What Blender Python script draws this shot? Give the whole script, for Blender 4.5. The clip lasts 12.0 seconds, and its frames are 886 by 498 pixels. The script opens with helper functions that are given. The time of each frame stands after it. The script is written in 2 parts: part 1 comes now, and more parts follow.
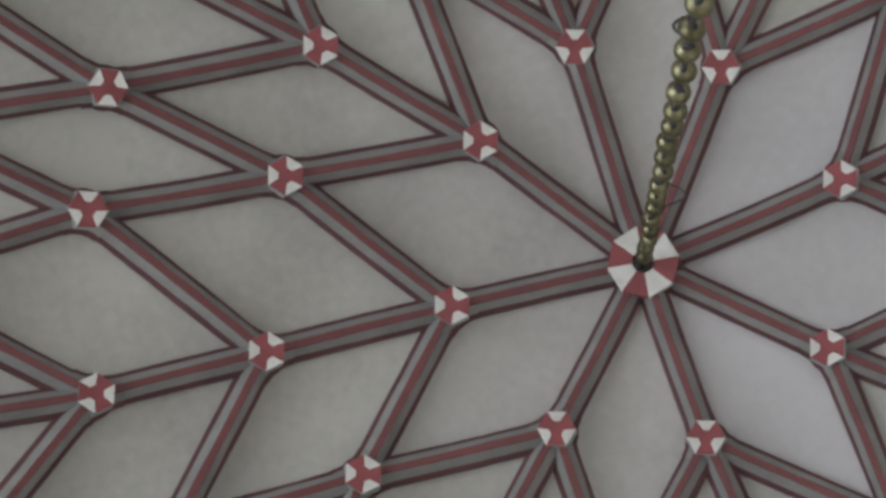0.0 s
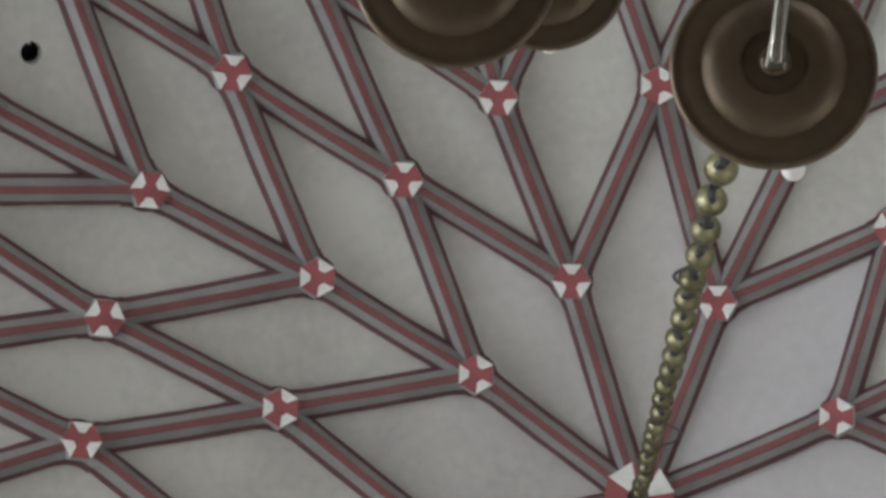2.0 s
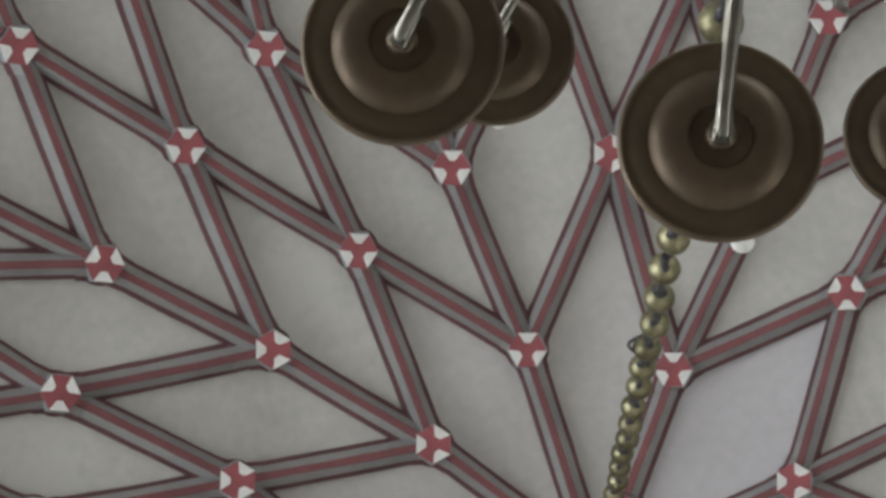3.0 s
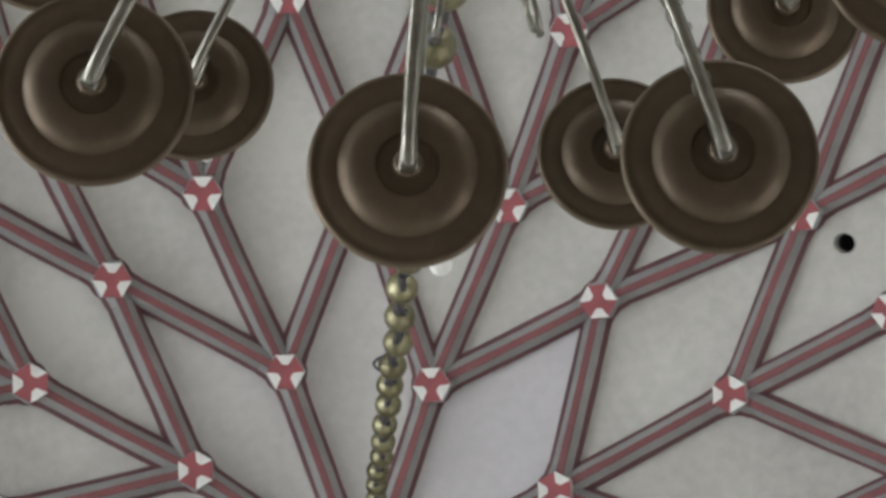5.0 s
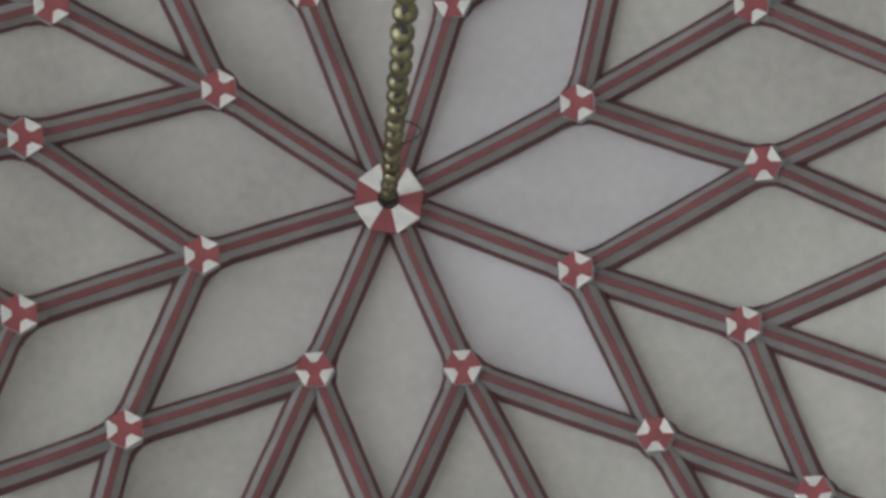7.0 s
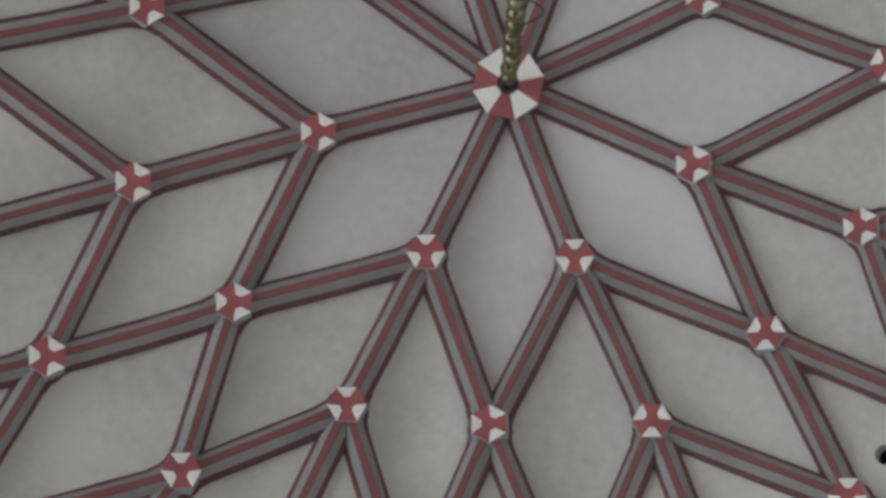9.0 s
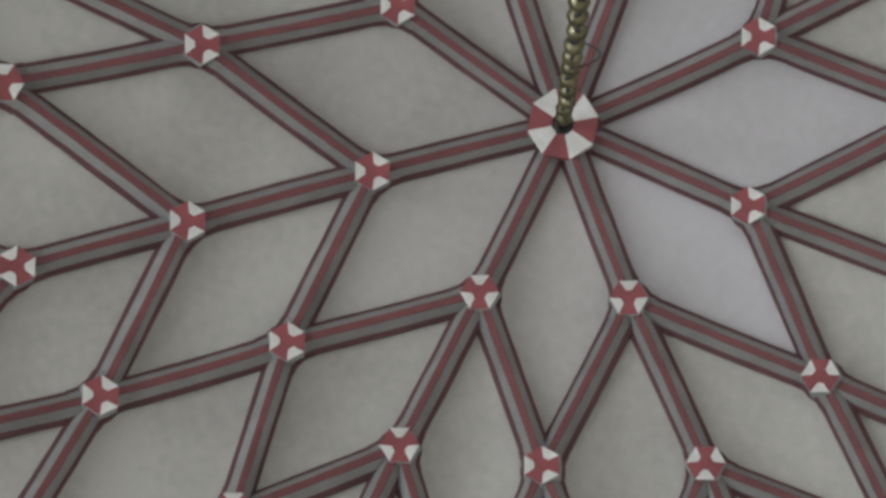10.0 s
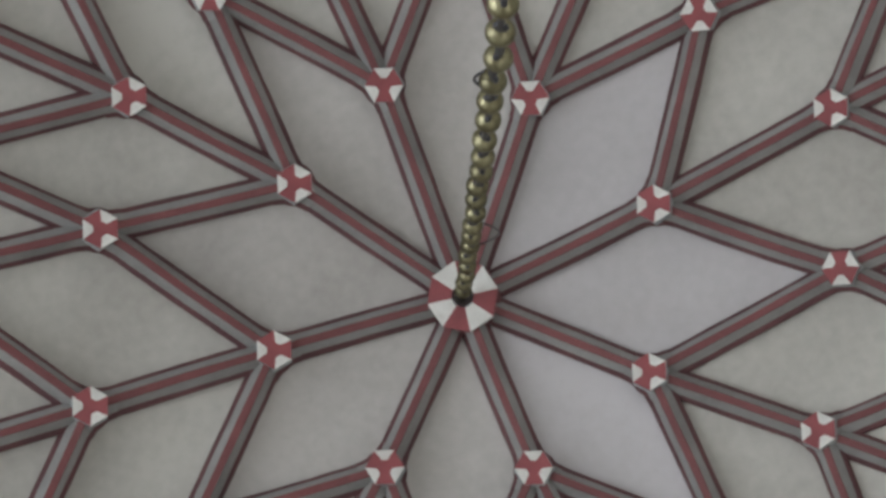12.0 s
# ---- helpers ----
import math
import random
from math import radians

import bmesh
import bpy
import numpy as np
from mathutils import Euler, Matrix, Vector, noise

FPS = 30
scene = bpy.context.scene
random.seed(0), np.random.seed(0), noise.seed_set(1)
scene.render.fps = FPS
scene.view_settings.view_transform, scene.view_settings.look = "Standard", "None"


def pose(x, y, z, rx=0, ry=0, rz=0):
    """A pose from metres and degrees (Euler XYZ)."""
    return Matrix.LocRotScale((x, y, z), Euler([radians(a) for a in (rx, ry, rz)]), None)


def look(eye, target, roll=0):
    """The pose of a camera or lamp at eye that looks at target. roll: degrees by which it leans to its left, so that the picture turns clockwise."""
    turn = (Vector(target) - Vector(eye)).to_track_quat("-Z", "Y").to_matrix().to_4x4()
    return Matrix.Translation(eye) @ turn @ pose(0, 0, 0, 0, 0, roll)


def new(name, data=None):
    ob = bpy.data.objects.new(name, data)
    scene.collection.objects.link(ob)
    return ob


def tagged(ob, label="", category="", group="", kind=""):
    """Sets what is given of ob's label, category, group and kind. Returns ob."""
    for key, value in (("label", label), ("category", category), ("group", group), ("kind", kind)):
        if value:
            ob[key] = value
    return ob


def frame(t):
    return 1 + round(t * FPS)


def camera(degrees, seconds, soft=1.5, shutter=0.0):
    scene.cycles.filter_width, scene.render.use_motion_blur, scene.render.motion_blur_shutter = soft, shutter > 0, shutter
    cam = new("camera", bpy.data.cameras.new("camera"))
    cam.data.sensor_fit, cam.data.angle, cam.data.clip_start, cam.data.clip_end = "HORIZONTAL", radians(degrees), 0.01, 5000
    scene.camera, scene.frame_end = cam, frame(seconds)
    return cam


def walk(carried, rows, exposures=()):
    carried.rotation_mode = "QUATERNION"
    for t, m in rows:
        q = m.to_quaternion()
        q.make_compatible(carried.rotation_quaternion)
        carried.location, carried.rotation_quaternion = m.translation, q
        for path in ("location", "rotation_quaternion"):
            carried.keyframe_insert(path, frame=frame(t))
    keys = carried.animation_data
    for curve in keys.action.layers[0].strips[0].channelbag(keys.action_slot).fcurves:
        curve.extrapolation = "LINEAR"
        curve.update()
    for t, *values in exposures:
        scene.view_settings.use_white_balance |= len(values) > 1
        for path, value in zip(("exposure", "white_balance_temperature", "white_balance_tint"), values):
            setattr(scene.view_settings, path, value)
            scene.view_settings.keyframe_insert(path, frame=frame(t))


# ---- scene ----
UNIT = 0.9            # side of one vault cell, metres
APEX = 14.65          # height of the keystone's face above the floor
cam = camera(17.82, 12.0, soft=3.3)
ROWS = [
    (0.0, 0.7952, -1.3235, 1.6586, -173.095, -2.618, -161.362),
    (0.5, 0.7970, -1.3010, 1.6546, -172.071, -3.486, -162.347),
    (1.0, 0.7989, -1.2681, 1.6553, -171.093, -3.140, -162.301),
    (1.5, 0.8011, -1.2332, 1.6546, -169.901, -2.924, -162.206),
    (2.0, 0.7874, -1.2242, 1.6654, -168.757, -2.332, -161.949),
    (2.5, 0.7988, -1.2228, 1.6566, -167.834, -1.801, -161.520),
    (2.7, 0.7913, -1.2185, 1.6604, -167.660, -1.763, -161.323),
    (4.3, 0.7389, -1.2321, 1.6128, -166.343, 0.524, -159.084),
    (4.5, 0.7235, -1.2330, 1.6105, -166.700, 1.147, -158.584),
    (4.7, 0.7098, -1.2387, 1.6063, -166.804, 1.906, -158.394),
    (5.0, 0.7091, -1.2487, 1.5876, -167.017, 2.401, -157.697),
    (5.3, 0.7102, -1.2521, 1.5864, -167.552, 2.502, -156.888),
    (5.5, 0.7062, -1.2625, 1.5603, -168.780, 2.687, -156.968),
    (6.0, 0.7100, -1.2671, 1.5533, -170.864, 2.552, -156.542),
    (6.5, 0.6946, -1.2736, 1.5358, -172.307, 2.176, -156.686),
    (7.0, 0.7044, -1.3273, 1.5737, -174.491, 1.661, -156.850),
    (7.5, 0.7137, -1.3846, 1.6090, -175.368, 1.416, -157.133),
    (7.7, 0.7201, -1.4163, 1.6236, -176.024, 1.310, -157.134),
    (9.3, 0.7309, -1.4486, 1.6610, -176.255, -1.010, -160.071),
    (9.5, 0.7303, -1.4349, 1.6695, -176.099, -1.292, -160.175),
    (10.0, 0.7352, -1.3715, 1.6740, -175.759, -1.463, -160.019),
    (10.5, 0.7431, -1.2961, 1.6902, -174.653, -0.984, -159.949),
    (11.0, 0.7538, -1.2529, 1.6590, -174.143, -0.348, -159.033),
    (11.5, 0.7463, -1.2145, 1.6537, -173.809, 0.274, -158.481),
    (12.0, 0.7085, -1.2235, 1.6324, -172.902, 0.481, -158.070),
]
walk(cam, [(t, pose(x, y, z, rx, ry, rz)) for t, x, y, z, rx, ry, rz in ROWS],
     exposures=[(0.0, 0.0), (1.5, 0.06), (2.5, 0.13), (4.5, 0.32), (5.0, 0.36), (5.5, 0.28), (6.0, 0.15), (7.0, 0.07), (9.5, 0.05), (12.0, 0.10)])

# ---- light: overcast daylight from area lamps set in tall unseen windows ----
world = bpy.data.worlds.new("sky")
scene.world = world
world.use_nodes = True
wn = world.node_tree
sky = wn.nodes.new("ShaderNodeTexSky")
sky.sky_type = "NISHITA"
sky.sun_disc = False
sky.sun_elevation = radians(38)
sky.sun_rotation = radians(70)
wn.links.new(sky.outputs["Color"], wn.nodes["Background"].inputs["Color"])
wn.nodes["Background"].inputs["Strength"].default_value = 0.1


def window_lamp(x, y, z, w, h, toward, watts, colour):
    data = bpy.data.lights.new("window_light", "AREA")
    data.shape, data.size, data.size_y, data.energy, data.color = "RECTANGLE", w, h, watts, colour
    ob = new("window_light", data)
    ob.matrix_world = look((x, y, z), toward)
    return ob


# each unseen window's watts and colour, balanced to even the vault's brightness
# the stronger west lamps are added to brighten the vault's west half
NORTH, SOUTH = ((130, 15), (0.97, 0.98, 1.0)), ((72, 9), (1.0, 0.98, 0.96))   # its west and its east window
# EAST follows the lit rib flanks; WEST is a faint added fill
EAST, WEST = ((345, 345), (0.91, 0.955, 1.0)), ((5, 5), (1.0, 0.97, 0.94))


from mathutils.bvhtree import BVHTree
# ---- materials ----
def material(name, colour, rough=0.8, metal=0.0, second=None, scale=6.0, fine=60.0, bump=0.15, spread=(0.35, 0.65), random_shade=0.0):
    m = bpy.data.materials.new(name)
    m.use_nodes = True
    nt = m.node_tree
    b = nt.nodes["Principled BSDF"]
    b.inputs["Roughness"].default_value, b.inputs["Metallic"].default_value = rough, metal
    co = nt.nodes.new("ShaderNodeTexCoord")
    big, small = nt.nodes.new("ShaderNodeTexNoise"), nt.nodes.new("ShaderNodeTexNoise")
    for n, s in ((big, scale), (small, fine)):
        n.inputs["Scale"].default_value, n.inputs["Detail"].default_value = s, 5.0
        nt.links.new(co.outputs["Object"], n.inputs["Vector"])
    mixed = nt.nodes.new("ShaderNodeMath")
    mixed.operation = "MULTIPLY_ADD"
    mixed.inputs[1].default_value = 0.3
    nt.links.new(small.outputs["Fac"], mixed.inputs[0])
    shift = nt.nodes.new("ShaderNodeMath")
    shift.operation = "MULTIPLY_ADD"
    shift.inputs[1].default_value, shift.inputs[2].default_value = 0.7, 0.0
    nt.links.new(big.outputs["Fac"], shift.inputs[0])
    nt.links.new(shift.outputs[0], mixed.inputs[2])
    ramp = nt.nodes.new("ShaderNodeValToRGB")
    second = second or tuple(c * 0.82 for c in colour)
    ramp.color_ramp.elements[0].position, ramp.color_ramp.elements[1].position = spread
    ramp.color_ramp.elements[0].color, ramp.color_ramp.elements[1].color = (*second, 1), (*colour, 1)
    nt.links.new(mixed.outputs[0], ramp.inputs["Fac"])
    out = ramp.outputs["Color"]
    if random_shade:
        info, hsv = nt.nodes.new("ShaderNodeObjectInfo"), nt.nodes.new("ShaderNodeHueSaturation")
        rng = nt.nodes.new("ShaderNodeMapRange")
        rng.inputs["To Min"].default_value, rng.inputs["To Max"].default_value = 1 - random_shade, 1 + random_shade
        nt.links.new(info.outputs["Random"], rng.inputs["Value"])
        nt.links.new(rng.outputs["Result"], hsv.inputs["Value"])
        nt.links.new(out, hsv.inputs["Color"])
        out = hsv.outputs["Color"]
    nt.links.new(out, b.inputs["Base Color"])
    if bump:
        bp = nt.nodes.new("ShaderNodeBump")
        bp.inputs["Strength"].default_value, bp.inputs["Distance"].default_value = bump, 0.01
        nt.links.new(mixed.outputs[0], bp.inputs["Height"])
        nt.links.new(bp.outputs["Normal"], b.inputs["Normal"])
    return m


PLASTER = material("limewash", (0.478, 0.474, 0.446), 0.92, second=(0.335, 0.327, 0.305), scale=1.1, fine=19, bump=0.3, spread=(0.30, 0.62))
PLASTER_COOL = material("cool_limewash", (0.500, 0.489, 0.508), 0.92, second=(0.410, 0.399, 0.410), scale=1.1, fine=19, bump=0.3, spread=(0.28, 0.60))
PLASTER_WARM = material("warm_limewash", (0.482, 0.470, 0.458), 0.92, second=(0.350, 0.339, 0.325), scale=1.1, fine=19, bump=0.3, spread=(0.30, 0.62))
GREY = material("grey_rib_paint", (0.305, 0.307, 0.304), 0.8, second=(0.215, 0.215, 0.213), scale=5, fine=60, bump=0.3, random_shade=0.07)
BOSSRED = material("red_boss_paint", (0.27, 0.070, 0.078), 0.75, second=(0.21, 0.056, 0.064), scale=9, fine=70, bump=0.3, random_shade=0.09)
RED = material("red_rib_paint", (0.185, 0.063, 0.067), 0.75, second=(0.140, 0.052, 0.056), scale=6, fine=70, bump=0.3, random_shade=0.09)
MAROON = material("maroon_edge_paint", (0.140, 0.058, 0.062), 0.8, second=(0.085, 0.038, 0.044), scale=6, fine=70, bump=0.3, random_shade=0.12)
SIDE = material("pale_grey_boss_side", (0.40, 0.435, 0.45), 0.8, second=(0.30, 0.325, 0.335), scale=7, fine=60, bump=0.3, random_shade=0.1)
WHITE = material("white_boss_paint", (0.66, 0.665, 0.65), 0.7, second=(0.53, 0.525, 0.505), scale=14, fine=90, bump=0.2, random_shade=0.05)
BRASS = material("aged_brass", (0.265, 0.25, 0.16), 0.46, 1.0, second=(0.11, 0.095, 0.055), scale=16, fine=90, bump=0.15, random_shade=0.2)
PANBRASS = material("tarnished_brass", (0.142, 0.106, 0.070), 0.46, 0.6, second=(0.094, 0.068, 0.046), scale=9, fine=60, bump=0.12, random_shade=0.12)
STEEL = material("polished_nickel", (0.31, 0.30, 0.265), 0.33, 1.0, second=(0.18, 0.17, 0.145), scale=24, fine=90, bump=0.15)
IRON = material("dark_iron", (0.075, 0.075, 0.085), 0.5, 0.8, scale=20, fine=90)
WAX = material("white_wax", (0.88, 0.88, 0.86), 0.45, scale=14, fine=70, bump=0.05)
# near-black colour in place of the shade inside holes and above the vault
DARK = material("unlit_attic", (0.03, 0.03, 0.034), 0.95, scale=8)
WALL = material("wall_limewash", (0.70, 0.68, 0.63), 0.92, second=(0.60, 0.58, 0.53), scale=0.9, fine=18, bump=0.3)
FLOOR = material("stone_floor", (0.36, 0.325, 0.29), 0.6, second=(0.26, 0.235, 0.21), scale=2.5, fine=30, bump=0.3)
LEAD = material("lead_frame", (0.09, 0.09, 0.10), 0.6, 0.6, scale=20)


def glass_material():
    m = bpy.data.materials.new("window_glass")
    m.use_nodes = True
    b = m.node_tree.nodes["Principled BSDF"]
    b.inputs["Transmission Weight"].default_value, b.inputs["Roughness"].default_value, b.inputs["IOR"].default_value = 1.0, 0.05, 1.45
    b.inputs["Base Color"].default_value = (0.9, 0.95, 0.93, 1)
    return m


GLASS = glass_material()


def mesh_object(name, verts, faces, mats, parent=None, label="", smooth=False, face_mats=None):
    me = bpy.data.meshes.new(name)
    me.from_pydata([tuple(v) for v in verts], [], faces)
    for m in (mats if isinstance(mats, (list, tuple)) else [mats]):
        me.materials.append(m)
    if face_mats:
        me.polygons.foreach_set("material_index", face_mats)
    bm = bmesh.new()
    bm.from_mesh(me)
    bmesh.ops.recalc_face_normals(bm, faces=bm.faces)
    bm.to_mesh(me)
    bm.free()
    if smooth:
        me.polygons.foreach_set("use_smooth", [True] * len(me.polygons))
    ob = new(name, me)
    if parent:
        ob.parent = parent
    if label:
        tagged(ob, label)
    return ob


def part(name, bm, mat, parent, label="", smooth=False):
    me = bpy.data.meshes.new(name)
    bm.to_mesh(me)
    bm.free()
    me.materials.append(mat)
    if smooth:
        me.polygons.foreach_set("use_smooth", [True] * len(me.polygons))
    ob = new(name, me)
    ob.parent = parent
    if label:
        tagged(ob, label)
    return ob


def lathe(profile, n=48):
    """A bmesh turned round z from (radius, height) pairs; radius 0 closes it."""
    bm = bmesh.new()
    rings = []
    for r, z in profile:
        rings.append([bm.verts.new((0, 0, z))] if r < 1e-6 else [bm.verts.new((r * math.cos(2 * math.pi * k / n), r * math.sin(2 * math.pi * k / n), z)) for k in range(n)])
    for a, b in zip(rings, rings[1:]):
        for k in range(n):
            q = [a[k % len(a)], a[(k + 1) % len(a)], b[(k + 1) % len(b)], b[k % len(b)]]
            q = [v for i, v in enumerate(q) if v not in q[:i]]
            if len(q) > 2:
                bm.faces.new(q)
    bmesh.ops.recalc_face_normals(bm, faces=bm.faces)
    return bm


def tube(points, radius, n=10, closed=False):
    """A bmesh tube along points; radius is a number or one for each point."""
    bm = bmesh.new()
    pts = [Vector(p) for p in points]
    radii = radius if isinstance(radius, (list, tuple)) else [radius] * len(pts)
    rings, ref = [], None
    for i, p in enumerate(pts):
        a, b = pts[i - 1 if (i or closed) else 0], pts[(i + 1) % len(pts) if closed else min(i + 1, len(pts) - 1)]
        d = (b - a).normalized()
        if ref is None:
            ref = d.orthogonal().normalized()
        ref = (ref - d * ref.dot(d)).normalized()
        s = d.cross(ref)
        rings.append([bm.verts.new(p + (ref * math.cos(2 * math.pi * k / n) + s * math.sin(2 * math.pi * k / n)) * radii[i]) for k in range(n)])
    pairs = list(zip(rings, rings[1:])) + ([(rings[-1], rings[0])] if closed else [])
    for a, b in pairs:
        for k in range(n):
            bm.faces.new((a[k], a[(k + 1) % n], b[(k + 1) % n], b[k]))
    if not closed:
        bm.faces.new(rings[0])
        bm.faces.new(rings[-1])
    bmesh.ops.recalc_face_normals(bm, faces=bm.faces)
    return bm


def empty(name, m):
    ob = new(name)
    ob.matrix_world = m
    ob.empty_display_size = 0.05
    return ob


# ---- the vault's net: eight rib directions from the keystone, rhombic cells between them ----
RAYS = [(4.0, 0.952), (49.3, 0.967), (89.8, 1.058), (132.6, 1.047), (176.5, 1.049), (223.2, 1.003), (269.0, 0.967), (316.2, 0.966)]
DIRS = [Vector((r * math.cos(radians(a)), r * math.sin(radians(a)))) for a, r in RAYS]
# how far the masons strayed from the net: (ray, steps along it, steps along the next) -> cells
STRAY = {
    (1, 1, 0): (0.047, 0.015), (2, 1, 0): (-0.041, 0.101), (3, 1, 0): (-0.027, 0.086), (4, 1, 0): (0.0, 0.052),
    (5, 1, 0): (-0.058, 0.022), (6, 1, 0): (-0.019, -0.027), (7, 1, 0): (0.01, 0.015), (8, 1, 0): (0.001, -0.003),
    (1, 1, 1): (-0.01, 0.129), (2, 1, 1): (0.0, 0.051), (3, 1, 1): (-0.052, 0.104), (4, 1, 1): (0.074, 0.065),
    (5, 1, 1): (-0.087, 0.034), (6, 1, 1): (-0.027, -0.004), (7, 1, 1): (0.023, 0.037), (8, 1, 1): (0.031, 0.007),
    (1, 2, 0): (0.031, -0.009), (2, 2, 0): (-0.064, 0.027), (3, 2, 0): (0.041, -0.019), (5, 2, 0): (-0.037, 0.068),
    (6, 2, 0): (0.035, 0.055), (7, 2, 0): (-0.037, 0.065), (8, 2, 0): (-0.063, 0.074), (1, 2, 1): (-0.027, 0.139),
    (1, 1, 2): (0.015, 0.006), (2, 2, 1): (0.011, -0.015), (1, 3, 0): (-0.113, -0.05), (2, 3, 0): (-0.061, -0.128),
    (8, 1, 2): (-0.018, -0.025), (8, 2, 1): (-0.167, -0.022), (6, 2, 1): (0.105, 0.1), (6, 1, 2): (-0.072, 0.07),
    (5, 3, 0): (0.112, 0.065), (4, 2, 0): (0.004, -0.022), (4, 3, 0): (0.111, -0.118), (2, 3, 1): (-0.034, -0.175),
    (2, 1, 2): (0.109, -0.005), (2, 4, 0): (-0.088, -0.326), (3, 2, 1): (-0.008, -0.06),
}
REACH = 5   # cells from the keystone


def key(i, a, b):
    """One name for a node that two sectors share."""
    if a == 0 and b == 0:
        return (1, 0, 0)
    return (i % 8 + 1, b, 0) if a == 0 else (i, a, b)


def rise(x, y):
    """Height of the vault above its apex at a place in cells: a low dome, leaning a little."""
    return -0.08 * x * x - 0.09 * y * y - 0.149 * x - 0.058 * y


def plan(i, a, b):
    s = Vector(STRAY.get(key(i, a, b), (0, 0)))
    return DIRS[i - 1] * a + DIRS[i % 8] * b + s


def vault_normal(p):
    """Upward, square to the dome; ribs and bosses hang plumb to it, whatever its lean."""
    return Vector((0.16 * p.x - 0.05, 0.18 * p.y, 1)).normalized()


PROUD = 0.112         # how far the bosses' faces stand below the plaster


def on_vault(p, lower=0.0):
    face = Vector((p.x * UNIT, p.y * UNIT, APEX + rise(p.x, p.y) * UNIT))
    return face + vault_normal(p) * (PROUD - lower)


VENTS = [(-2.99, 0.69), (-1.117, -2.44), (2.156, 2.82)]   # round holes through the plaster, in cells


# ---- ceiling: plastered cells, one shell ----
def build_shell():
    N = 12
    verts, faces, fm = [], [], []
    for i in range(1, 9):
        for a in range(REACH + 1):
            for b in range(REACH + 1 - a):
                c = [plan(i, a, b), plan(i, a + 1, b), plan(i, a + 1, b + 1), plan(i, a, b + 1)]
                base = len(verts)
                for u in range(N + 1):
                    for v in range(N + 1):
                        s, t = u / N, v / N
                        p = c[0] * (1 - s) * (1 - t) + c[1] * s * (1 - t) + c[2] * s * t + c[3] * (1 - s) * t
                        dome = 0.045 * math.sin(math.pi * s) ** 0.7 * math.sin(math.pi * t) ** 0.7
                        dome += 0.006 * noise.noise(Vector((p.x * 3, p.y * 3, 1)))
                        verts.append(on_vault(p, -dome))
                for u in range(N):
                    for v in range(N):
                        k = base + u * (N + 1) + v
                        faces.append((k, k + 1, k + N + 2, k + N + 1))
                        # inner cells: cooler and lighter in sectors 4 to 6, pinker in the others
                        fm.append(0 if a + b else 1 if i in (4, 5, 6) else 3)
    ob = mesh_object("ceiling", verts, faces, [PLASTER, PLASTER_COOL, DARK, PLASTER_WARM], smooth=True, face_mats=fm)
    for p in ob.data.polygons:
        if p.normal.z > 0:
            p.flip()
    bm = bmesh.new()
    bm.from_mesh(ob.data)
    bmesh.ops.remove_doubles(bm, verts=bm.verts, dist=0.0005)
    for hx, hy in VENTS:
        centre = Vector((hx * UNIT, hy * UNIT))
        gone = [f for f in bm.faces if (f.calc_center_median().xy - centre).length < 0.10]
        zs = sum(f.calc_center_median().z for f in gone) / len(gone)
        around = {e for f in gone for e in f.edges}
        rim = [e for e in around if sum(f in gone for f in e.link_faces) == 1]
        up = vault_normal(Vector((hx, hy)))
        x = up.orthogonal().normalized()
        y = up.cross(x)
        tree = BVHTree.FromBMesh(bm)
        rings = []
        for lift, rr in ((0.0, 0.052), (0.010, 0.047), (0.075, 0.045), (0.16, 0.044)):
            o = Vector((centre.x, centre.y, zs)) + up * lift
            ring = [o + (x * math.cos(2 * math.pi * k / 24) + y * math.sin(2 * math.pi * k / 24)) * rr for k in range(24)]
            if not lift:
                ring = [tree.ray_cast(q - up, up)[0] or q for q in ring]
            rings.append([bm.verts.new(q) for q in ring])
        loop = [bm.edges.new((rings[0][k], rings[0][(k + 1) % 24])) for k in range(24)]
        for e in loop:
            e.smooth = False
        bmesh.ops.delete(bm, geom=gone, context="FACES_ONLY")
        for f in bmesh.ops.bridge_loops(bm, edges=rim + loop)["faces"]:
            f.smooth = False
        for a, c in zip(rings, rings[1:]):
            for k in range(24):
                bm.faces.new((a[k], a[(k + 1) % 24], c[(k + 1) % 24], c[k])).material_index = 0 if a is not rings[2] else 2
        bm.faces.new(rings[3]).material_index = 2
    bm.to_mesh(ob.data)
    bm.free()
    return tagged(ob, "limewashed plaster vault with shallow domed rhombic cells", "ceiling", kind="structure")


# ---- ribs ----
# across the rib, from its middle: (half width, depth below the shell)
PROFILE = [(0.071, -0.012), (0.0685, 0.014), (0.0495, 0.034), (0.0182, 0.083), (0.0152, 0.089)]


def rib_strip(name, line, cuts, mat, parent):
    """One painted band of a rib, swept along its line; cuts are (offset, depth) pairs across it."""
    verts, faces = [], []
    n = len(cuts)
    place = parent.matrix_world.translation
    for p, side, up in line:
        for w, h in cuts:
            # the brush and the trowel waver; neighbouring bands waver together
            at = (place + p) * 3.1 + Vector((w * 37, h * 37, 0))
            verts.append(p + side * (w + 0.0030 * noise.noise(at) + 0.0015 * noise.noise(at * 3.7)) - up * h)
    for k in range(len(line) - 1):
        for j in range(n - 1):
            q = k * n + j
            faces.append((q, q + 1, q + n + 1, q + n))
    return mesh_object(name, verts, faces, mat, parent, smooth=False)


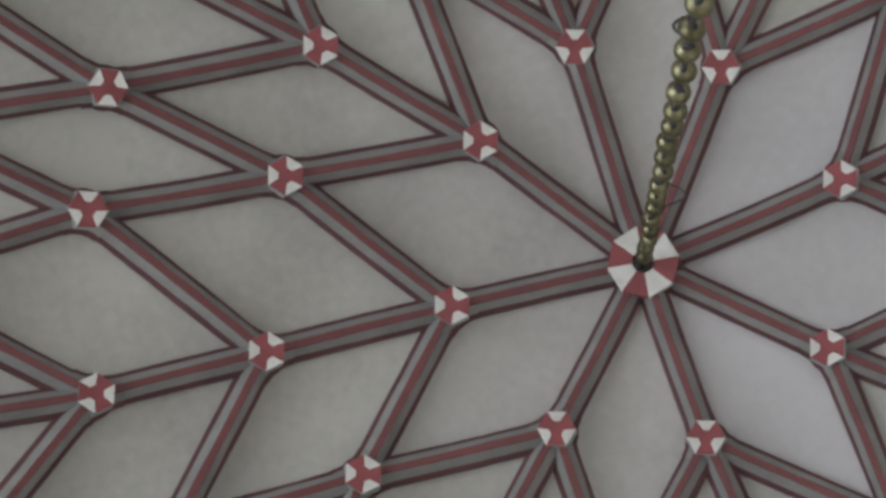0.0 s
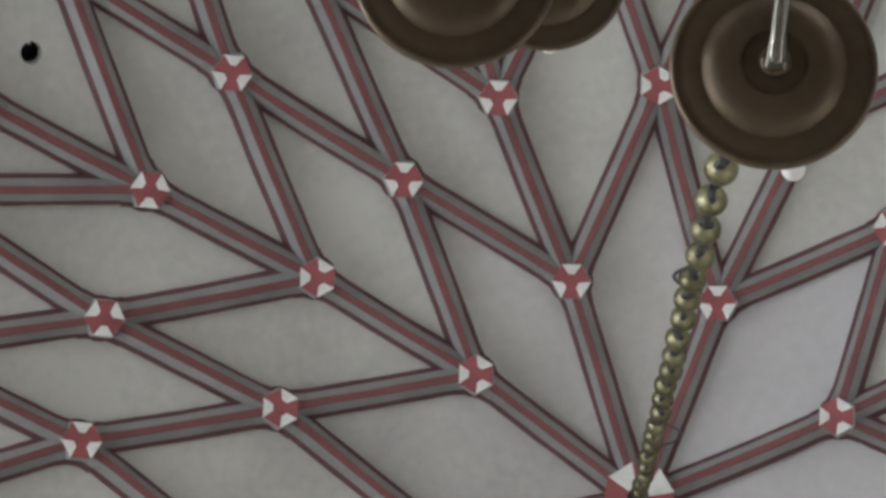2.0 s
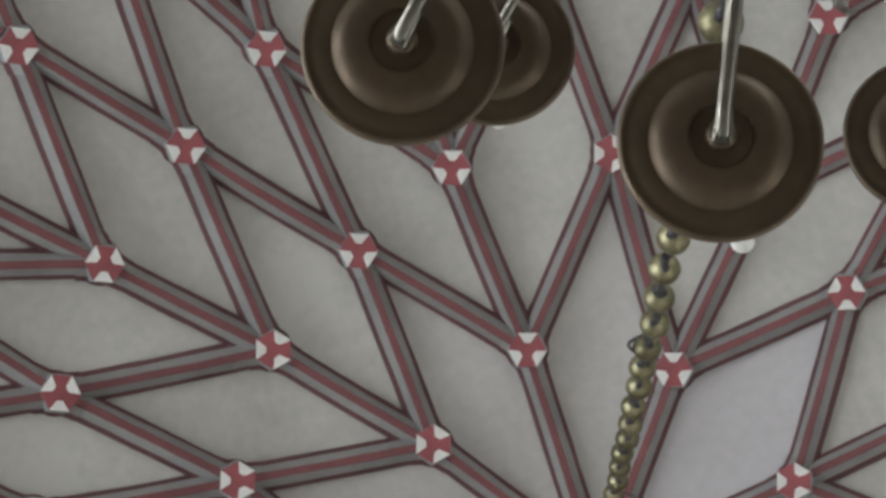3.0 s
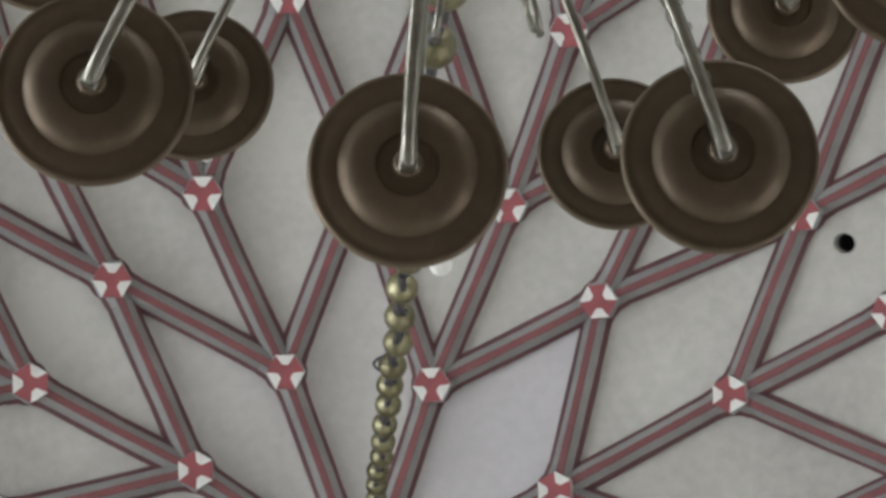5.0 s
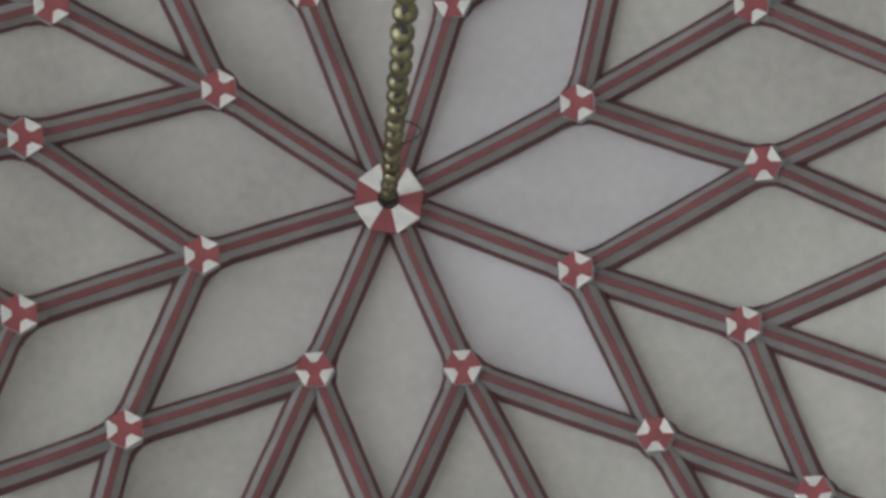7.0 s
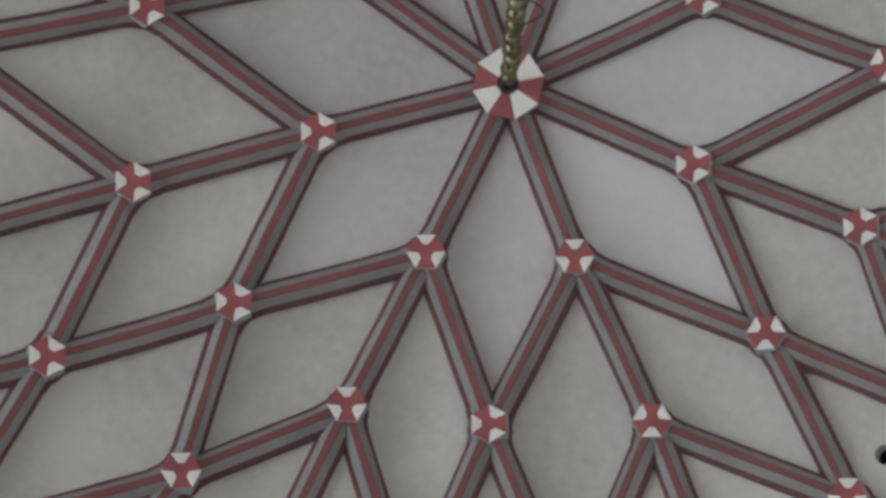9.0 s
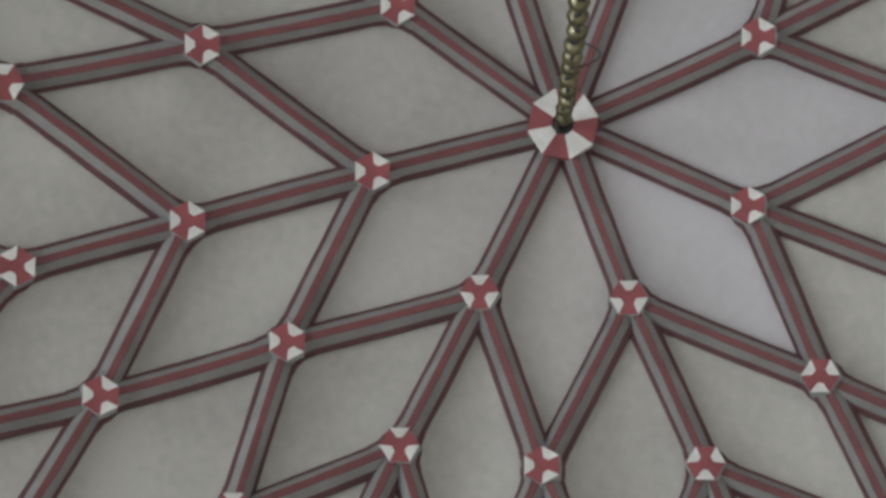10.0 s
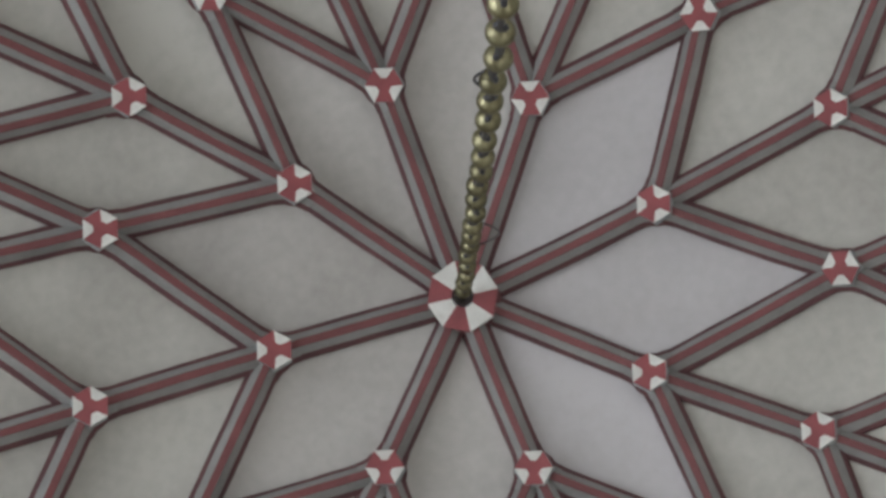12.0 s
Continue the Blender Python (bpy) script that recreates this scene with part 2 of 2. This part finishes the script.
def build_rib(pa, pb, start, stop):
    seg, line = 18, []
    length = (pb - pa).length * UNIT
    s0, s1 = start / length, 1 - stop / length
    wob = random.uniform(-0.006, 0.006)
    across2 = Vector((-(pb - pa).y, (pb - pa).x)).normalized()
    for k in range(seg + 1):
        s = s0 + (s1 - s0) * k / seg
        p = pa.lerp(pb, s) + across2 * wob * math.sin(math.pi * s)
        up = vault_normal(p)
        q = on_vault(p)
        d = Vector(((pb - pa).x, (pb - pa).y, 0))
        d = (d - up * d.dot(up)).normalized()
        line.append((q, up.cross(d).normalized(), up))
    mid = line[seg // 2][0]
    rib = empty("vault_rib", Matrix.Translation(mid))
    line = [(q - mid, s, u) for q, s, u in line]
    o = PROFILE
    for sg in (1, -1):
        rib_strip("edge_moulding", line, [(sg * w, h) for w, h in o[0:3]], MAROON, rib)
        rib_strip("flank", line, [(sg * w, h) for w, h in o[2:4]], GREY, rib)
    rib_strip("fillet", line, [(o[3][0], o[3][1]), (o[4][0], o[4][1]), (-o[4][0], o[4][1]), (-o[3][0], o[3][1])], RED, rib)
    return tagged(rib, "moulded vault rib painted red, grey and maroon", "vault rib", "ribs of the vault", "structure")


# ---- bosses ----
def boss_basis(p, az):
    up = vault_normal(p)
    x = Vector((math.cos(radians(az)), math.sin(radians(az)), 0))
    x = (x - up * x.dot(up)).normalized()
    y = up.cross(x)
    m = Matrix((x, y, up)).transposed().to_4x4()
    return Matrix.Translation(on_vault(p)) @ m


def wedge(bm, r0, r1, a0, a1, z, deep):
    """A flat wedge of a boss's face with its outer and side walls."""
    lo = [Vector((r * math.cos(a), r * math.sin(a), z)) for r, a in ((r0, a0), (r1, a0), (r1, a1), (r0, a1))]
    vl = [bm.verts.new(p) for p in lo]
    vh = [bm.verts.new(p + Vector((0, 0, deep))) for p in lo]
    bm.faces.new(vl)
    for k in range(4):
        bm.faces.new((vl[k], vl[(k + 1) % 4], vh[(k + 1) % 4], vh[k]))


def build_boss(p, az, r=0.090):
    ob = empty("vault_boss", boss_basis(p, az))
    bm = bmesh.new()
    six = [(r * math.cos(math.pi / 6 + k * math.pi / 3), r * math.sin(math.pi / 6 + k * math.pi / 3)) for k in range(6)]
    lo = [bm.verts.new((x, y, -0.108)) for x, y in six]
    hi = [bm.verts.new((x * 1.10, y * 1.10, -0.016)) for x, y in six]
    bm.faces.new(lo)
    for k in range(6):
        bm.faces.new((lo[k], lo[(k + 1) % 6], hi[(k + 1) % 6], hi[k]))
    bmesh.ops.recalc_face_normals(bm, faces=bm.faces)
    me_body = part("body", bm, BOSSRED, ob)
    me_body.data.materials.append(SIDE)
    for f in me_body.data.polygons:
        f.material_index = 0 if abs(f.normal.z) > 0.9 else 1
    part("collar", lathe([(0.104, 0.012), (0.102, -0.008), (0.096, -0.020), (0.088, -0.024)], 30), MAROON, ob, "maroon moulding round the boss")
    for k in range(3):
        a = k * 2 * math.pi / 3
        bm = bmesh.new()
        spread = math.pi / 6
        lo = [Vector((q * r * math.cos(b), q * r * math.sin(b), -0.112)) for q, b in ((0.40, a - 0.72 * spread), (1.0, a - spread), (1.0, a + spread), (0.40, a + 0.72 * spread))]
        low, high = [bm.verts.new(v) for v in lo], [bm.verts.new(v + Vector((0, 0, 0.0045))) for v in lo]
        bm.faces.new(low)
        for j in range(4):
            bm.faces.new((low[j], low[(j + 1) % 4], high[(j + 1) % 4], high[j]))
        bmesh.ops.recalc_face_normals(bm, faces=bm.faces)
        part("white_field", bm, WHITE, ob)
    return tagged(ob, "six-sided vault boss painted red with three white fields", "vault boss", "bosses of the vault", "structure")


def build_keystone():
    r, hole = 0.169, 0.049
    ob = empty("keystone", boss_basis(Vector((0, 0)), 0))
    for k in range(8):
        a0, a1 = radians(9.5 + 45 * k), radians(9.5 + 45 * (k + 1))
        bm = bmesh.new()
        wedge(bm, hole, r, a0, a1, -0.125, 0.13)
        bmesh.ops.recalc_face_normals(bm, faces=bm.faces)
        part("painted_field", bm, WHITE if k % 2 else BOSSRED, ob, "white painted wedge" if k % 2 else "red painted wedge")
    part("chain_hole", lathe([(hole + 0.004, 0.005), (hole + 0.002, -0.127), (hole - 0.002, -0.127), (hole - 0.003, 0.45), (0, 0.45)], 28), DARK, ob, "dark round hole for the chain")
    part("collar", lathe([(0.178, 0.012), (0.175, -0.014), (0.165, -0.028), (0.152, -0.050)], 40), MAROON, ob, "maroon moulding round the keystone")
    return tagged(ob, "eight-sided keystone painted in red and white wedges", "keystone", kind="structure")


def build_corner(node, one, two, parent):
    """The rounded corner in which two neighbouring ribs' mouldings run into each other."""
    reach = min(0.115 / UNIT, 0.45 * one.length, 0.45 * two.length)
    a, b = one.normalized(), two.normalized()
    left, right = Vector((-a.y, a.x)), Vector((b.y, -b.x))
    half = a.angle(b) / 2
    mid = (a + b).normalized()
    base = parent.matrix_world.inverted()
    for name, cuts, mat in (("corner_edge", PROFILE[0:3], MAROON), ("corner_flank", PROFILE[2:4], GREY)):
        verts, faces = [], []
        for k in range(11):
            s = k / 10
            for w, h in cuts:
                w = w / UNIT + 0.0012
                p = (a * reach + left * w) * (1 - s) ** 2 + mid * (w / math.sin(half)) * 2 * s * (1 - s) + (b * reach + right * w) * s ** 2
                verts.append(base @ on_vault(node + p, h + 0.0015))
        n = len(cuts)
        for k in range(10):
            for j in range(n - 1):
                q = k * n + j
                faces.append((q, q + 1, q + n + 1, q + n))
        mesh_object(name, verts, faces, mat, parent)


# turn of each boss's white fields: 1 away from the altar, 2 along the nave, 3 back, 4 across it
TURN = {1: 110, 2: 20, 3: -70, 4: 80}
TURNED = {(1, 1, 0): 2, (2, 1, 0): 2, (5, 1, 0): 2, (6, 1, 0): 2, (7, 1, 1): 2, (5, 1, 1): 3, (6, 1, 1): 3, (7, 2, 0): 3,
          (2, 2, 0): 2, (1, 1, 1): 2, (2, 3, 0): 3, (1, 1, 2): 3, (3, 1, 1): 2, (4, 1, 1): 3, (1, 2, 0): 2, (5, 2, 0): 2, (8, 1, 1): 2, (6, 2, 0): 2, (8, 1, 2): 2, (1, 3, 0): 4}

build_shell()
build_keystone()
BOSS, KEY = 0.088, 0.155
done, bosses, ways = set(), {}, {}
for i in range(1, 9):
    for a in range(REACH + 1):
        for b in range(REACH + 1 - a):
            k0 = key(i, a, b)
            if k0 not in done and a + b and a + b <= REACH:
                done.add(k0)
                bosses[k0] = (plan(i, a, b), build_boss(plan(i, a, b), TURN[TURNED.get(k0, 1)]))
            for da, db in ((1, 0), (0, 1)):
                if a + da + b + db > REACH:
                    continue
                name = (k0, key(i, a + da, b + db))
                if name in done:
                    continue
                done.add(name)
                way = plan(i, a + da, b + db) - plan(i, a, b)
                ways.setdefault(k0, []).append(way)
                ways.setdefault(name[1], []).append(-way)
                build_rib(plan(i, a, b), plan(i, a + da, b + db), KEY * 0.93 if a + b == 0 else BOSS * 0.8, BOSS * 0.8)

for k0, (node, boss) in bosses.items():
    round_it = sorted(ways[k0], key=lambda v: math.atan2(v.y, v.x))
    for one, two in zip(round_it, round_it[1:] + round_it[:1]):
        if 75 < math.degrees((math.atan2(two.y, two.x) - math.atan2(one.y, one.x)) % (2 * math.pi)) < 172:
            build_corner(node, one, two, boss)

# ---- unseen walls, floor, roof and windows added to close the nave ----
RIDGE = 14.5     # the nave's direction, degrees
NAVE = Matrix.Rotation(radians(RIDGE), 4, "Z")


def boxes(name, spans, mat, label, category, kind="structure"):
    verts, faces = [], []
    for x0, x1, y0, y1, z0, z1 in spans:
        k = len(verts)
        verts += [(x, y, z) for z in (z0, z1) for x, y in ((x0, y0), (x1, y0), (x1, y1), (x0, y1))]
        faces += [(k, k + 3, k + 2, k + 1), (k + 4, k + 5, k + 6, k + 7)] + [(k + j, k + (j + 1) % 4, k + 4 + (j + 1) % 4, k + 4 + j) for j in range(4)]
    ob = mesh_object(name, verts, faces, mat)
    ob.matrix_world = NAVE
    return tagged(ob, label, category, kind=kind)


# HE sets the east wall far off, to flatten its lamps' falloff
HL, HE, HW, TOP, T = 5.3, 9.0, 4.4, 19.0, 0.6
SILL, HEAD, WW = 2.4, 9.4, 1.6


def side_wall(name, y, bays):
    lo, hi = (y, y + T) if y > 0 else (y - T, y)
    spans, x = [], -HL
    for c in bays:
        spans.append((x, c - WW / 2, lo, hi, 0, TOP))
        spans.append((c - WW / 2, c + WW / 2, lo, hi, 0, SILL))
        spans.append((c - WW / 2, c + WW / 2, lo, hi, HEAD, TOP))
        x = c + WW / 2
    spans.append((x, HE, lo, hi, 0, TOP))
    boxes(name, spans, WALL, "limewashed church wall with tall window openings", "wall")


def end_wall(name, x, bays):
    lo, hi = (x, x + T) if x > 0 else (x - T, x)
    spans, y = [], -HW - T
    for c in bays:
        spans.append((lo, hi, y, c - WW / 2, 0, TOP))
        spans.append((lo, hi, c - WW / 2, c + WW / 2, 0, SILL))
        spans.append((lo, hi, c - WW / 2, c + WW / 2, HEAD, TOP))
        y = c + WW / 2
    spans.append((lo, hi, y, HW + T, 0, TOP))
    boxes(name, spans, WALL, "limewashed church end wall", "wall")


side_wall("wall_south", -HW, (-2.4, 2.4))
side_wall("wall_north", HW, (-2.4, 2.4))
end_wall("wall_east", HE, (-1.9, 1.9))
end_wall("wall_west", -HL, (-1.9, 1.9))
boxes("floor", [(-HL - T, HE + T, -HW - T, HW + T, -0.2, 0.0)], FLOOR, "worn grey stone church floor", "floor")
# unseen strip that closes the gap between shell and east wall against light
boxes("ceiling_light_stop", [(5.0, HE, -HW, HW, 11.7, 11.9)], WALL, "unseen plain ceiling strip added to keep window light out of the attic", "ceiling")
boxes("roof", [(-HL - T, HE + T, -HW - T, HW + T, TOP, TOP + 0.2)], DARK, "unseen dark boarded roof above the vault", "roof")


def window(index, x, y, along_x):
    ob = empty("window_%d" % index, NAVE @ Matrix.Translation((x, y, 0)) @ (Matrix() if along_x else Matrix.Rotation(math.pi / 2, 4, "Z")))
    for k in range(3):
        for j in range(5):
            x0, z0 = -WW / 2 + k * WW / 3, SILL + j * (HEAD - SILL) / 5
            x1, z1 = x0 + WW / 3, z0 + (HEAD - SILL) / 5
            vs = [(a, b, c) for b in (-0.003, 0.003) for a, c in ((x0 + 0.02, z0 + 0.02), (x1 - 0.02, z0 + 0.02), (x1 - 0.02, z1 - 0.02), (x0 + 0.02, z1 - 0.02))]
            pane = mesh_object("pane", vs, [(0, 1, 2, 3), (7, 6, 5, 4), (0, 4, 5, 1), (1, 5, 6, 2), (2, 6, 7, 3), (3, 7, 4, 0)], GLASS, ob)
            pane.visible_shadow = False
    for k in range(4):
        xx = -WW / 2 + k * WW / 3
        part("mullion", tube([(xx, 0, SILL), (xx, 0, HEAD)], 0.022, 8), LEAD, ob)
    for j in range(6):
        zz = SILL + j * (HEAD - SILL) / 5
        part("glazing_bar", tube([(-WW / 2, 0, zz), (WW / 2, 0, zz)], 0.018, 8), LEAD, ob)
    tagged(ob, "unseen tall leaded church window with clear panes", "window", kind="structure")


OPENINGS = [(s * 2.4, e * (HW + 0.35), True, NORTH if e > 0 else SOUTH) for e in (-1, 1) for s in (-1, 1)] + [(HE + 0.35 if e > 0 else -HL - 0.35, s * 1.9, False, EAST if e > 0 else WEST) for e in (-1, 1) for s in (-1, 1)]
for n, (x, y, ax, side) in enumerate(OPENINGS):
    window(n + 1, x, y, ax)
    inward = Vector((x, y - math.copysign(0.4, y), 0)) if ax else Vector((x - math.copysign(0.4, x), y, 0))
    e = NAVE @ Vector((inward.x, inward.y, (SILL + HEAD) / 2))
    t = NAVE @ (Vector((inward.x, 0, 10.5)) if ax else Vector((0, y, 10.5)))
    window_lamp(e.x, e.y, e.z, WW, HEAD - SILL, t, side[0][0 if x < 0 else 1], side[1])

# ---- chandelier and its chain ----
def build_chain():
    """Brass balls threaded on iron links, from the keystone down to the chandelier."""
    chain = empty("chandelier_chain", pose(0, 0, APEX - 0.06))
    step, r = 0.328, 0.0395
    z, n = -0.17, 0
    profile = [(0, r), *[(r * math.sin(a), r * math.cos(a)) for a in [math.pi * k / 14 for k in range(1, 14)]], (0, -r)]
    made = None
    while z > -10.3 * UNIT:
        if made is None:
            made = [part("ball", lathe(profile, 28), BRASS, chain, "tarnished brass ball", True),
                    part("link", tube([(0, 0, step * 0.5 + 0.02), (0, 0, -step * 0.5)], 0.010, 10), IRON, chain, "dark iron link"),
                    part("collar", lathe([(0.010, r + 0.026), (0.020, r + 0.020), (0.024, r + 0.006), (0.020, r - 0.006), (0.010, r - 0.008)], 18), BRASS, chain, smooth=True),
                    part("hook", tube([(0.0, 0.013 * math.cos(a), -r - 0.022 + 0.020 * math.sin(a)) for a in [2 * math.pi * k / 16 for k in range(16)]], 0.0085, 8, True), IRON, chain, "iron ring below the ball", True)]
            now = made
        else:
            now = []
            for src in made:
                o = src.copy()
                scene.collection.objects.link(o)
                now.append(o)
        for o in now:
            o.matrix_basis = pose(0.003 * math.sin(n * 2.1), 0.003 * math.cos(n * 1.3), z, 1.5 * math.sin(n * 1.7), 1.5 * math.cos(n * 2.3), 67 * n)
        z -= step
        n += 1
    part("link", tube([(0, 0, 0.40), (0, 0, -0.17)], 0.012, 10), IRON, chain)
    low = -10.6 * UNIT
    part("link", tube([(0, 0, z + step), (0, 0, low)], 0.010, 10), IRON, chain)
    # bent wires caught on the chain
    s = -6.05 * UNIT
    loop = [(0.030 + 0.020 * math.sin(a), 0.010 + 0.008 * math.sin(a), s + 0.22 * (k / 10 - 0.5)) for k, a in enumerate([math.pi * q / 10 for q in range(11)])]
    part("wire_loop", tube(loop, 0.0045, 8), IRON, chain, "bent iron wire loop", True)
    s = -2.35 * UNIT
    loop = [(-0.02 - 0.085 * math.sin(a), 0.0 - 0.03 * math.sin(a), s + 0.75 * (k / 10 - 0.5)) for k, a in enumerate([math.pi * q / 10 for q in range(11)])]
    part("wire_loop", tube(loop, 0.0035, 8), IRON, chain, "thin bent wire", True)
    return tagged(chain, "brass ball chain hanging from the keystone", "chain")


build_chain()

CH_Z1, CH_Z2 = APEX - 11.426 * UNIT, APEX - 10.906 * UNIT


def drip_pan(r):
    """Underside: a rolled lip, a flat rim, a bowl that bulges down and a sunk cup round the nut."""
    under = [(0, 0.005), (0.16, 0.005), (0.285, 0.006), (0.302, 0.0045), (0.312, 0.001), (0.33, 0.0)]
    h = 0.0
    for k in range(9):
        q = 0.36 + 0.33 * k / 8
        h += 0.33 / 8 * 0.16 * math.tan(radians(3 + 38 * (k / 8) ** 2.4))
        under.append((q, h))
    under += [(0.70, h + 0.0004), (0.712, h + 0.0002), (0.73, h), (0.86, h + 0.0010), (0.925, h + 0.003), (0.935, h + 0.0015), (0.972, h + 0.003), (0.99, h + 0.0055),
              (1.0, h + 0.009), (0.985, h + 0.012), (0.70, h + 0.010), (0.45, 0.026), (0, 0.026)]
    return lathe([(q * r, z) for q, z in under], 96)


def scroll(c, ca, sa, size, turn):
    """A flat spiral of rod in the upright plane of an arm."""
    pts = []
    for k in range(30):
        a = turn * (0.4 + 3.4 * math.pi * k / 29)
        q = size * (1 - 0.75 * k / 29)
        d, h = q * math.cos(a), q * math.sin(a)
        pts.append((c[0] + d * ca, c[1] + d * sa, c[2] + h))
    return pts


# each arm: degrees round the shaft, reach and drip pan's radius; the two arms bent by age keep their own reach
BENT = {-60: (0.780, -59.4), -90: (0.791, -85.8), -30: (0.827, -33.0), -120: (0.70, -111.3)}
BENT_UP = {-120: (0.578, -113.2), -90: (0.636, -84.2), -30: (0.646, -31.5), 0: (0.667, -6.1)}


def build_chandelier():
    ch = empty("chandelier", pose(0, 0, CH_Z1))
    body = [(0, -0.62), (0.03, -0.60), (0.05, -0.56), (0.03, -0.52), (0.11, -0.47), (0.16, -0.38), (0.13, -0.28), (0.05, -0.22), (0.035, -0.12), (0.06, -0.06),
            (0.07, 0.0), (0.05, 0.05), (0.035, 0.12), (0.06, 0.22), (0.07, 0.42), (0.05, 0.50), (0.03, 0.56), (0.025, 0.64), (0.04, 0.68), (0.02, 0.72), (0, 0.735)]
    part("shaft", lathe(body, 40), BRASS, ch, "turned brass shaft with a large ball", True)
    for tier, (z, reach, pr, bent) in enumerate(((0.0, 0.785, 0.1035, BENT), (CH_Z2 - CH_Z1, 0.64, 0.095, BENT_UP))):
        for k in range(12):
            reach_k, az = bent.get((-60 + 30 * k + 180) % 360 - 180, (reach, -60 + 30 * k))
            ca, sa = math.cos(radians(az)), math.sin(radians(az))
            R_ = reach_k * UNIT
            pts, radii = [], []
            for j in range(25):
                s = j / 24
                d = 0.05 + (R_ - 0.05) * s
                h = z - 0.020 - 0.03 * math.sin(math.pi * s) + 0.03 * math.sin(2 * math.pi * s)
                sway = 0.020 * math.sin(math.pi * s) ** 0.8      # the arms swirl a little round the shaft
                pts.append((d * ca - sway * sa, d * sa + sway * ca, h))
                radii.append(0.0078 if tier == 0 else 0.0062)
            pts.append((R_ * ca, R_ * sa, z - 0.018))
            pts.append((R_ * ca, R_ * sa, z + 0.012))
            radii += [radii[0] * 1.15, radii[0] * 1.35]
            arm = part("arm", tube(pts, radii, 12), STEEL, ch, "curved polished arm", True)
            part("nut", lathe([(0, -0.009), (0.012, -0.009), (0.0155, -0.005), (0.0165, 0.004), (0.012, 0.016), (0, 0.016)], 18), PANBRASS, arm, "dull brass nut under the pan", True).matrix_basis = pose(R_ * ca, R_ * sa, z)
            # flattened tongue by which the arm is riveted to the pan
            lean = Vector(pts[-6]) - Vector(pts[-3])
            tongue = bmesh.new()
            bmesh.ops.create_cube(tongue, size=1.0)
            for v in tongue.verts:
                wide = 0.010 if v.co.z < 0 else 0.0075
                v.co = Vector((v.co.x * 2 * wide, v.co.y * 0.013, v.co.z * 0.040))
            bmesh.ops.bevel(tongue, geom=tongue.edges[:], offset=0.002, segments=1, affect="EDGES")
            joint = part("tongue", tongue, STEEL, arm, "worn flattened end of the arm")
            joint.matrix_basis = Matrix.Translation(Vector((R_ * ca, R_ * sa, z - 0.012)) + lean.normalized() * 0.010) @ lean.to_track_quat("Z", "Y").to_matrix().to_4x4()
            if tier == 0 and az < -80 and az > -90:
                turns = [Vector(pts[-5]).lerp(Vector(pts[-9]), j / 30) + Vector((0.011 * math.cos(j * 0.9), 0.011 * math.sin(j * 0.9), 0.004 * math.sin(j * 1.7))) for j in range(31)]
                turns += [turns[-1] + Vector((0.014, 0.006, 0.004)), turns[-1] + Vector((0.020, 0.002, 0.016))]
                part("binding_wire", tube(turns, 0.0012, 6), STEEL, arm, "thin wire wound round the arm", True)
            if tier == 1:
                curl = scroll((0.29 * ca, 0.29 * sa, 0.78), ca, sa, 0.045, -1)
                d0 = math.hypot(curl[0][0], curl[0][1])
                stem = [((0.03 + (d0 - 0.03) * s) * ca, (0.03 + (d0 - 0.03) * s) * sa, 0.66 + (curl[0][2] - 0.66) * s ** 2 + 0.05 * math.sin(math.pi * s)) for s in [j / 10 for j in range(10)]]
                part("scroll", tube(stem + curl, 0.0055, 8), STEEL, arm, "polished scroll ornament", True)
            cup = part("drip_pan", drip_pan(pr), PANBRASS, ch, "round tarnished brass drip pan", True)
            cup.matrix_basis = pose(R_ * ca, R_ * sa, z, random.uniform(-2, 2), random.uniform(-2, 2), 0)
            part("socket", lathe([(0, 0.028), (0.014, 0.028), (0.016, 0.045), (0.013, 0.06), (0.018, 0.075), (0.018, 0.09), (0, 0.09)], 20), BRASS, cup, smooth=True)
            if az == -111.3:
                continue      # this socket has lost its candle
            leans = tier == 0 and k == 0
            tall = 0.305 if leans else 0.25
            candle = part("candle", lathe([(0, 0), (0.0135, 0), (0.0135, tall - 0.01), (0.011, tall - 0.002), (0, tall)], 20), WAX, cup, "leaning white candle" if leans else "white candle", True)
            candle.matrix_basis = pose(0, 0, 0.075, 8.0, -6.0, 0) if leans else pose(0, 0, 0.075)
    tagged(ch, "large brass chandelier with two tiers of candle arms", "chandelier")


build_chandelier()
